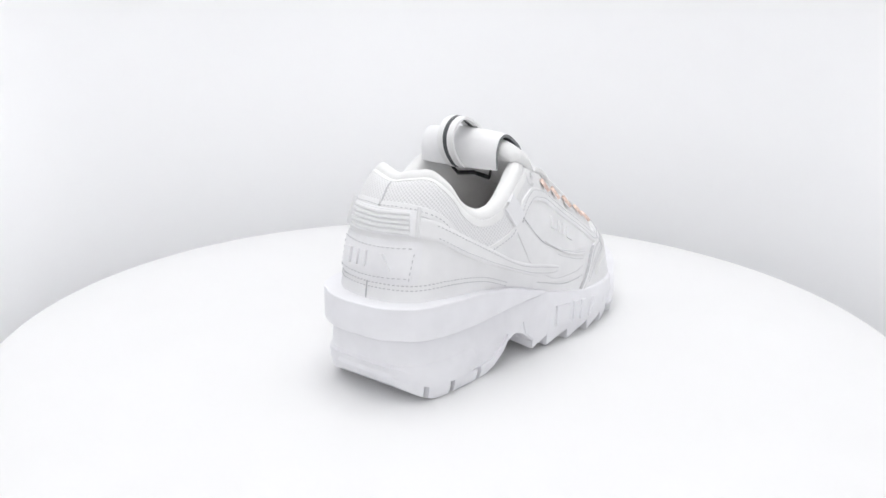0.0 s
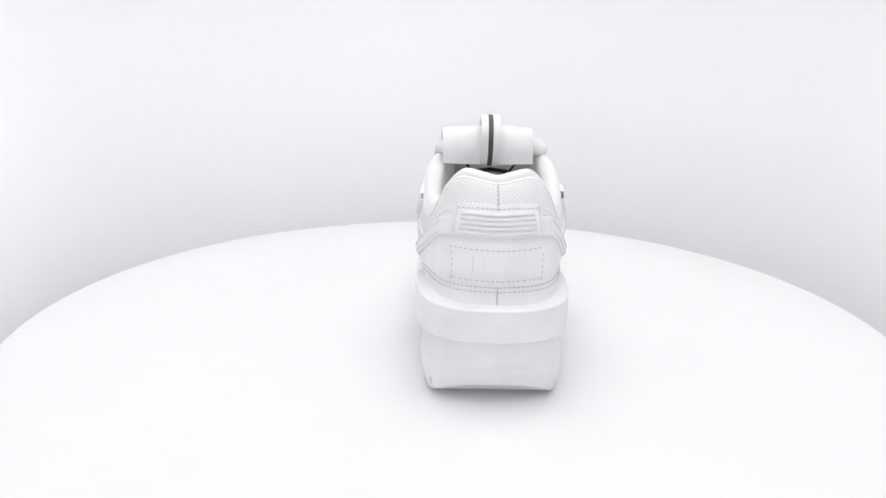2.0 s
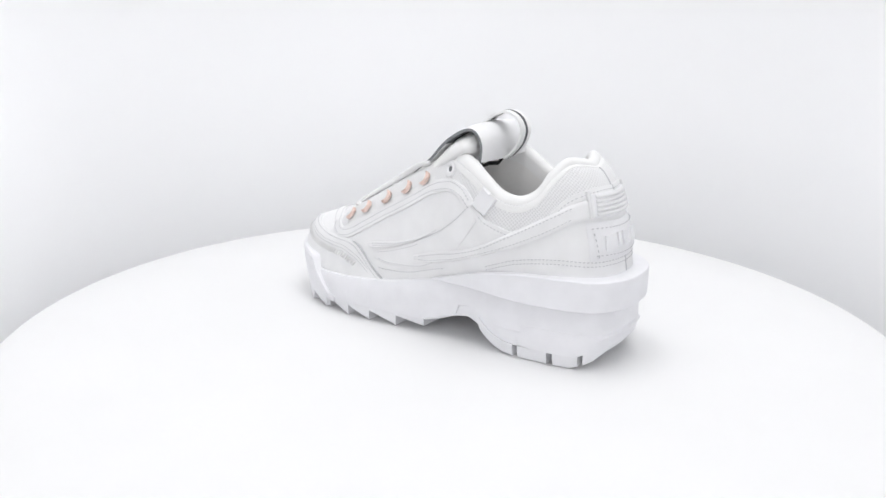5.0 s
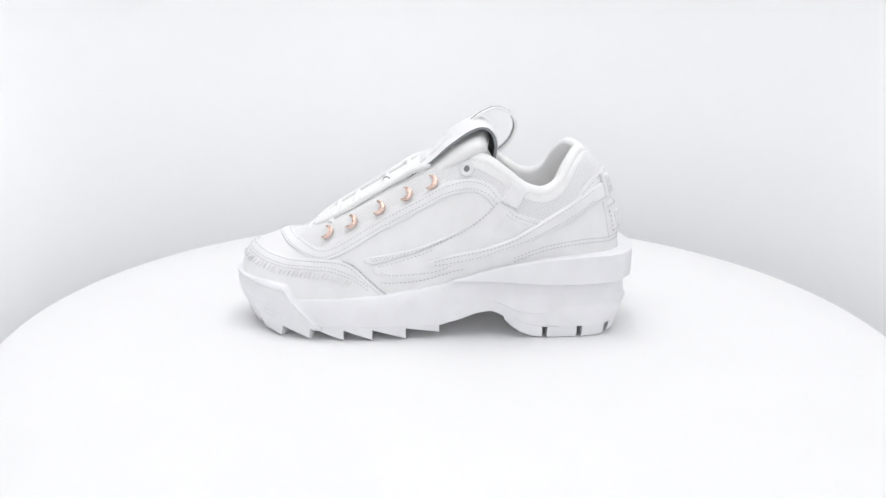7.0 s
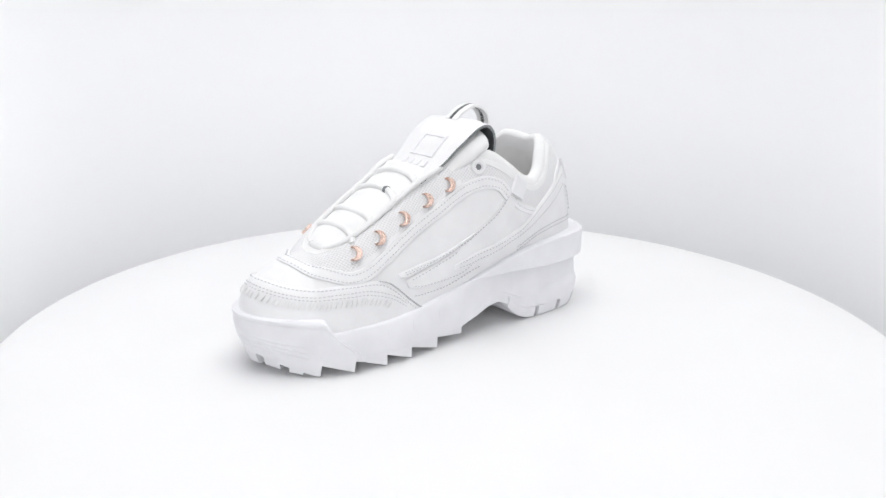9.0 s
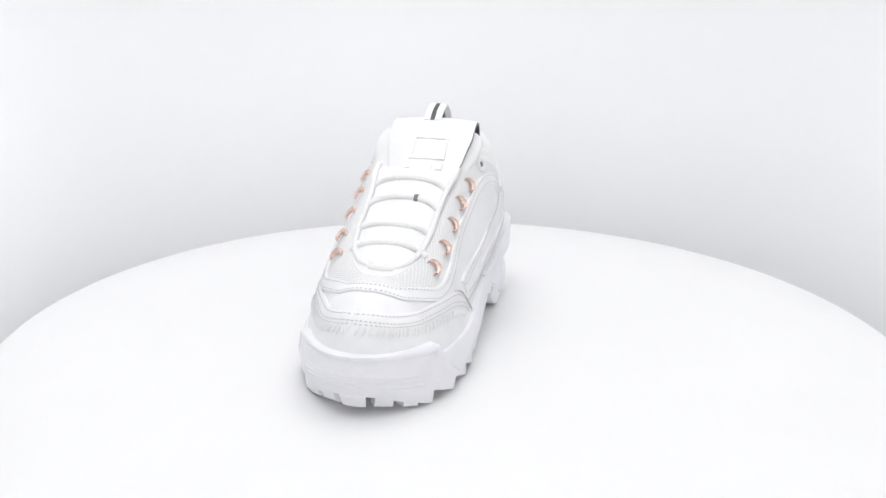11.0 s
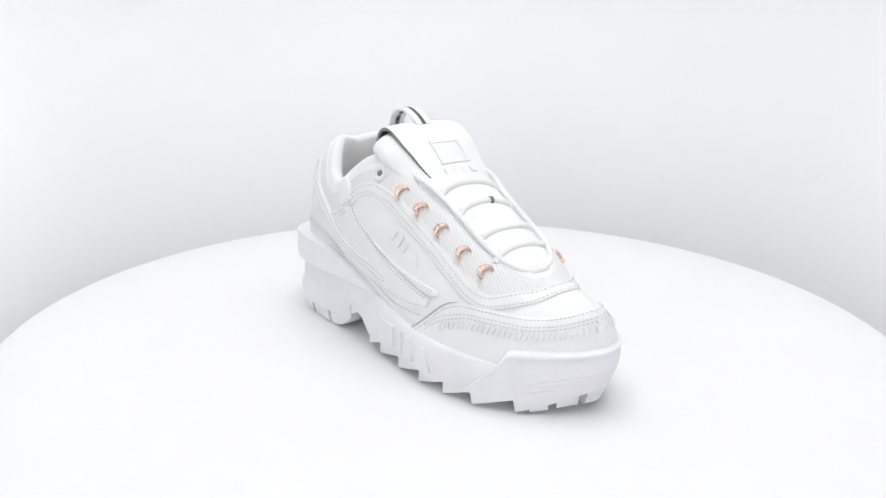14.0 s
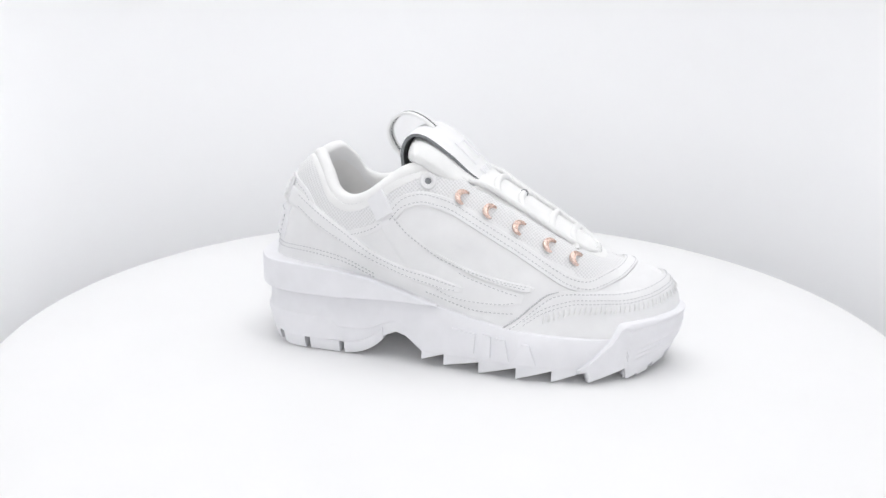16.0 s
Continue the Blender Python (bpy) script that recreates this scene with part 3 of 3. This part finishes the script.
        ribbon(bm, [tuple(RIM["B" if s > 0 else "A"][i] + np.array((0, 0, -3.2))) for i in range(0, 69, 4)], lambda f: np.interp(f, [0, 0.8, 1], [5, 5, 3]), 0.5, 80)
        part("collar_cuff", bm, COLLAR, shoe)
        # eyelet
        bm = bmesh.new()
        p, nrm = snap((47 * s, -5, 133.5))
        t = nrm.orthogonal().normalized()
        b = nrm.cross(t)
        ring = []
        for r, h in ((2.3, -1.0), (2.3, 0.8), (3.2, 1.6), (5.2, 1.5), (6.2, 0.4), (6.2, -0.8)):
            ring.append([p + (t * math.cos(a) + b * math.sin(a)) * r + nrm * h for a in np.linspace(0, math.tau, 28, endpoint=False)])
        grid(bm, ring, wrap=True)
        eye = part("eyelet", bm, RIBBED, shoe, "white punched eyelet, dark disc for the shade in its hole")
        # flat dark disc stands for the shade inside the hole
        bm = bmesh.new()
        bm.faces.new([bm.verts.new((p + (t * math.cos(a) + b * math.sin(a)) * 2.6 + nrm * 0.3) * U) for a in np.linspace(0, math.tau, 24, endpoint=False)])
        part("eyelet_hole_shade", bm, CUT, eye)
    # heel: rubber strap, patch, seam
    bm = bmesh.new()
    ribbon(bm, [(-25, -112, 115), (-13, -117, 115), (0, -119, 115), (13, -117, 115), (25, -112, 115)], 17, 2.0, 40)
    strap = part("heel_strap", bm, GLOSSY, shoe, "ribbed white rubber heel strap")
    for k in range(5):
        z = 108.6 + k * 3.2
        bm = bmesh.new()
        pts = on_skin([(-22, -114, z), (-11, -118, z), (0, -120, z), (11, -118, z), (22, -114, z)], 30, 1.8)
        tube(bm, [p for p, _ in pts], 1.4, 8)
        part("rib", bm, RIBBED, strap)
    for x in (-24, 24):
        bm = bmesh.new()
        pts = on_skin([(x, -110, 106), (x, -109, 114.5), (x, -107, 124)], 12, 2.2)
        tube(bm, [p for p, _ in pts], 1.6, 8)
        part("rib", bm, RIBBED, strap)
    bm = bmesh.new()
    sheet(bm, [(-28, -121, 79), (-15, -127, 79), (0, -130, 79), (15, -127, 79), (28, -121, 79)], [(-27.5, -114, 101), (-15, -121, 101), (0, -124, 101), (15, -121, 101), (27.5, -114, 101)], 1.9, 40, 10)
    sheet(bm, [(-31, -118, 77.5), (-16, -127, 77.5), (0, -130, 77.5), (16, -127, 77.5), (31, -118, 77.5)], [(-30.5, -112, 104), (-16, -120, 104), (0, -124, 104), (16, -120, 104), (30.5, -112, 104)], 1.0, 40, 10)
    patch = part("heel_patch", bm, GLOSSY, shoe, "stitched white heel patch with raised plain bars")
    bm = bmesh.new()
    for z in (81, 99.5):
        y = -130 + (z - 79) * 0.26
        stitches(bm, [(-26, y + 11, z), (-13, y + 3, z), (0, y, z), (13, y + 3, z), (26, y + 11, z)], 1.9, 3.0, 2.0)
    for x in (-26.5, 26.5):
        stitches(bm, [(x, -121, 81), (x, -115, 99.5)], 1.9, 3.0, 2.0)
    part("patch_stitching", bm, THREAD, patch)
    # raised shapes in place of the mark on the patch
    for quad in ([(-24, 85.5), (-15, 85.5), (-15, 96), (-24, 96)], [(-11.5, 85.5), (-8, 85.5), (-8, 96), (-11.5, 96)], [(-5, 85.5), (-1.5, 85.5), (-1.5, 96), (-5, 96)], [(3, 85.5), (17, 85.5), (11, 96), (8.5, 96)]):
        bm = bmesh.new()
        plate(bm, quad, lambda x, z, h: snap((x, -126, z), 1.9 + h)[0], 1.8)
        part("raised_mark", bm, GLOSSY, patch)
    bm = bmesh.new()
    ribbon(bm, [(0, -134, 62), (0, -132, 70), (0, -131, 78)], 1.0, 0.3, 10)
    part("heel_seam", bm, THREAD, shoe)
    bm = bmesh.new()
    ribbon(bm, [(0, -114, 126), (0, -110, 134), (0, -105, 140)], 1.2, 0.4, 10)
    part("heel_seam", bm, THREAD, shoe)
    # crescents beside the laces
    for s in (1, -1):
        for x, y, z in ((33, 97, 78.5), (36, 79, 88), (37, 58, 99.5), (40, 38, 111.5), (44, 19.5, 122)):
            crescent(shoe, s, x, y, z)


def crescent(shoe, s, x, y, z):
    p, nrm = snap((x * s, y, z))
    nrm = (nrm + Vector((0, 0.3, 0.3))).normalized()
    p = p + nrm * 0.8
    rise = Vector((0, -0.85, 0.52))
    rise = (rise - nrm * rise.dot(nrm)).normalized()
    fall = nrm.cross(rise)
    fall = fall if fall.z < 0 else -fall
    back = (rise * 0.74 + fall * 0.67).normalized() if s < 0 else (rise + fall * 0.08).normalized()
    across = nrm.cross(back)
    bm = bmesh.new()
    R, r, shift, n = 5.6, 4.75, 3.15, 25
    lim = math.acos((r * r - R * R - shift * shift) / (2 * R * shift))
    base = p + back * (-1.5 if s < 0 else 1.2)
    rows = []
    for k in range(n):
        a = -lim * 0.985 + 2 * lim * 0.985 * k / (n - 1)
        d = back * math.cos(a) + across * math.sin(a)
        # inner edge: a circle shifted towards the opening
        inner = -shift * math.cos(a) + math.sqrt(max(0, r * r - (shift * math.sin(a)) ** 2))
        w = max(R - inner, 0.3)
        row = []
        for f, h in ((0, -0.4), (0, 1.6), (0.12, 2.0), (0.22, 1.5), (0.5, 1.9), (0.78, 1.5), (0.88, 2.0), (1, 1.6), (1, -0.4)):
            row.append(base + d * (R - w + f * w) + nrm * h)
        rows.append(row)
    vs = grid(bm, rows)
    bm.faces.new(vs[0])
    bm.faces.new(vs[-1])
    part("crescent_charm", bm, ROSE, shoe, "rose gold crescent charm")


# ---- the shoe: tongue and laces ----
def tongue(shoe):
    line = spline([(0, 117, 76), (0, 100, 86), (0, 80, 97.8), (0, 60, 109.5), (0, 40, 121), (0, 20, 132), (0, 5, 142), (0, -6, 149.5), (0, -16, 153.5), (0, -24, 151)], 60)
    bm = bmesh.new()
    rows = []
    for i, p in enumerate(line):
        t = line[min(i + 1, 59)] - line[max(i - 1, 0)]
        t /= np.linalg.norm(t)
        up = np.array((0, -t[2], t[1])) * -1
        if up[2] < 0:
            up = -up
        w = float(np.interp(p[1], [-25, -18, 0, 18, 36, 122], [36, 42, 42, 36, 30, 22]))
        th = float(np.interp(p[1], [-25, -20, 0, 20, 40, 108, 115], [4, 8, 8, 5, 3, 2, 0.5]))
        row = []
        for a in np.linspace(0, math.tau, 28, endpoint=False):
            x = math.copysign(abs(math.cos(a)) ** 0.6, math.cos(a))
            h = math.copysign(abs(math.sin(a)) ** 0.8, math.sin(a))
            row.append(p + np.array((x * w, 0, 0)) + up * (h * th - (2.2 if p[1] > 25 else 6.0) * (x * x) + (0.3 if p[1] > 25 else -0.5)))
        rows.append(row)
    vs = grid(bm, rows, wrap=True)
    bm.faces.new(vs[0])
    bm.faces.new(vs[-1])
    part("tongue", bm, COLLAR, shoe, "padded white tongue", 70)
    # leather label that folds over the tongue's top, with dark cut edges
    fold = spline([(-2, 58, 110.6), (-2, 46, 118), (-2, 34, 126.5), (0, 20, 137.5), (0, 8, 149), (0, -4, 158), (0, -14, 163), (0, -22, 163), (0, -28, 158), (0, -31, 149), (0, -30, 138)], 50)
    bm = bmesh.new()
    rows = []
    for i, p in enumerate(fold):
        t = fold[min(i + 1, 49)] - fold[max(i - 1, 0)]
        t /= np.linalg.norm(t)
        out = np.array((0, t[2], -t[1]))
        if i < 28 and out[2] < 0:
            out = -out
        f = i / 49
        w = float(np.interp(f, [0, 0.1, 0.55, 1], [16.5, 21.5, 33, 33]))
        mid = float(np.interp(f, [0, 0.1, 0.55, 1], [-4, -5.5, -4, -3]))
        row = []
        for x, h in ((-1, 0), (-1, 2.2), (-0.97, 2.6), (-0.5, 3.0), (0, 3.2), (0.5, 3.0), (0.97, 2.6), (1, 2.2), (1, 0)):
            row.append(np.array((mid + x * w, p[1], p[2])) + out * (h - 2 - 1.5 * x * x))
        rows.append(row)
    vs = grid(bm, rows, mat=lambda i, j: 2 if j in (0, 7) else 0)
    # underside
    for i in range(49):
        f = bm.faces.new((vs[i][0], vs[i + 1][0], vs[i + 1][8], vs[i][8]))
        f.material_index = 1 if i > 25 else 0
    for r in (vs[0], vs[-1]):
        bm.faces.new(r)
    label = part("tongue_label", bm, [LEATHER, GREY, CUT], shoe, "white leather tongue label with dark grey cut edges", 45)
    # raised shapes in place of the mark
    for x0, x1, f0, f1 in ((-20, -17.5, 0.28, 0.43), (5, 7.5, 0.28, 0.43), (-20, 7.5, 0.43, 0.45), (-20, 7.5, 0.26, 0.28), (-20, -15, 0.17, 0.22), (-12, -7, 0.17, 0.22), (-4, 1, 0.17, 0.22), (4, 9, 0.17, 0.22)):
        bm = bmesh.new()
        rows = []
        for f in np.linspace(f0, f1, 5):
            f = 0.14 + f * 0.895
            i = int(f * 49)
            p = np.array((0, 1, 1)) * (fold[i] * (1 - (f * 49 - i)) + fold[i + 1] * (f * 49 - i))
            t = fold[i + 1] - fold[i]
            t /= np.linalg.norm(t)
            out = np.array((0, t[2], -t[1]))
            if out[2] < 0:
                out = -out
            rows.append([p + np.array((x, 0, 0)) + out * h for x, h in ((x0, 0.6), (x0 + 0.3, 1.7), (x1 - 0.3, 1.7), (x1, 0.6))])
        vs = grid(bm, rows)
        for r in (vs[0], vs[-1]):
            bm.faces.new(r)
        part("raised_mark", bm, GLOSSY, label)
    # pull loop with a dark stripe
    loop = spline([(-2, -12, 163), (-2, -20, 169), (-2, -31, 173), (-2, -41, 169.5), (-2, -46, 161), (-2, -44, 151), (-2, -37, 142), (-2, -31, 138)], 44)
    for name, w, lift, mat, lab in (("pull_loop", 6.8, 1.0, COLLAR, "white webbing pull loop"), ("loop_stripe", 2.0, 1.1, GREY, "dark grey stripe")):
        bm = bmesh.new()
        rows = []
        for i, p in enumerate(loop):
            t = loop[min(i + 1, 43)] - loop[max(i - 1, 0)]
            t /= np.linalg.norm(t)
            out = np.array((0, t[2], -t[1]))
            c = p - np.array((-2, -30, 155))
            if out.dot(c) < 0:
                out = -out
            rows.append([p + np.array((x * w, 0, 0)) + out * h for x, h in ((-1, -1), (-1, lift * 0.7), (-0.8, lift), (0.8, lift), (1, lift * 0.7), (1, -1))])
        vs = grid(bm, rows, wrap=True)
        bm.faces.new(vs[0])
        bm.faces.new(vs[-1])
        ob = part(name, bm, mat, shoe if name == "pull_loop" else ob, lab)
    # black printed outline on the inside of the tongue
    bm = bmesh.new()
    for a, b in (((-20, -19, 139), (-14, -12, 129)), ((-14, -12, 129), (0, -12, 131)), ((0, -12, 131), (14, -12, 129)), ((14, -12, 129), (20, -19, 140))):
        rows = []
        for f in np.linspace(0, 1, 4):
            p = np.array(a) * (1 - f) + np.array(b) * f
            rows.append([p + np.array((0, -1.5, -1.6)), p + np.array((0, -3, 0)), p + np.array((0, -1.5, 1.6)), p + np.array((0, 0.5, 0))])
        vs = grid(bm, rows, wrap=True)
        bm.faces.new(vs[0])
        bm.faces.new(vs[-1])
    part("tongue_print", bm, BLACK, shoe, "black printed outline on the inside")


def laces(shoe):
    lace = tagged(new("lace"), "thick round white elastic lace")
    lace.parent = shoe

    def height(y):
        return 86.4 + (100 - y) * 0.6125 - 0.004 * max(0, y - 100) ** 2
    # cords along both sides of the throat, joined round the front
    bm = bmesh.new()
    run = ((34, 30), (47, 27.5), (61, 26.5), (80, 26), (94, 24), (102, 20.5), (108.5, 13.5))
    pts = [(-31, 20, height(20) - 3)] + [(-x - 0.8, y, height(y) + 0.6) for y, x in run] + [(-1, 111, height(111) - 0.6)] + [(x - 0.4, y, height(y) + 0.6) for y, x in run[::-1]] + [(31, 20, height(20) - 3)]
    tube(bm, spline(pts, 150), 2.1, 10)
    part("cord", bm, CORD, lace)
    for ends, mid, lift in ((41, 36.5, 1.6), (60, 54, 1.4), (80, 77.5, 1.0), (97, 92.5, 1.0)):
        bm = bmesh.new()
        pts = []
        for f in np.linspace(-1, 1, 11):
            yy = mid + (ends - mid) * abs(f) ** 2.5
            pts.append((f * 27 - 0.6, yy, height(yy) + lift * 0.7 * (1 - f * f) + 0.6 - 3.4 * abs(f) ** 8))
        tube(bm, spline(pts, 40), 2.7, 10)
        part("cord", bm, CORD, lace)
    # bead at the front and dark clip on a crossing
    bm = bmesh.new()
    tube(bm, spline([(-10, 110.1, 79.6), (-1, 111, 79.0), (8, 110.1, 79.6)], 12), lambda f: 3.2 * min(1, 0.75 + 4 * min(f, 1 - f)), 12)
    part("lace_lock", bm, CLEAR, lace, "small milky plastic lace lock")
    bm = bmesh.new()
    h = height(54.4) + 1.5
    tube(bm, [(-10.4, 54.6, h), (-9, 54.5, h), (-7.6, 54.4, h)], 3.1, 12)
    part("lace_clip", bm, CUT, lace, "dark grey band")


def side_marks(shoe):
    """Small raised shapes on the outer quarter and large ones on the sole, in place of the marks."""
    for quad in ([(12, 92.8), (20, 88.8), (24, 96), (15, 100.5)], [(24.5, 86.5), (27, 85.3), (31, 93.8), (28.5, 95)], [(30, 83.8), (32.5, 82.6), (36.5, 91), (34, 92.2)], [(37, 80.2), (47.5, 75), (45, 86.5), (43, 87.5)]):
        bm = bmesh.new()
        plate(bm, quad, lambda y, z, h: snap((52, y, z), h)[0], 1.2)
        part("raised_mark", bm, LEATHER, shoe)
    for quad in ([(16, 15.5), (32, 14.4), (33, 30), (16, 31.5)], [(38, 14), (44, 13.6), (44, 29.4), (38, 30)], [(48, 13.2), (57, 12.6), (54, 28.4), (48, 28.8)], [(60, 12.2), (76, 11), (71, 26.2), (66, 26.8)]):
        bm = bmesh.new()
        plate(bm, quad, lambda y, z, h: np.array((*edge("B", y, 0.7 + h), z)), 1.3)
        part("raised_mark", bm, RUBBER, shoe)


booth()
table = turntable()
SHOE_X = 25 * U
sneaker = tagged(new("sneaker"), "chunky white leather sneaker with saw-tooth sole and rose gold crescents", "shoe")
sole(sneaker)
upper(sneaker)
overlays(sneaker)
tongue(sneaker)
laces(sneaker)
side_marks(sneaker)


def motions():
    turn_rows, shoe_rows = [], []
    for k in range(65):
        t = k * 0.25
        a = 18.40 * (t - 1.95)
        turn_rows.append((t, pose(0, 0, 0, 0, 0, a)))
        shoe_rows.append((t, pose(SHOE_X * math.cos(radians(a)), SHOE_X * math.sin(radians(a)), 0.0002 + LIFT * U, 0, 0, a)))
    walk(table, turn_rows)
    walk(sneaker, shoe_rows)


motions()
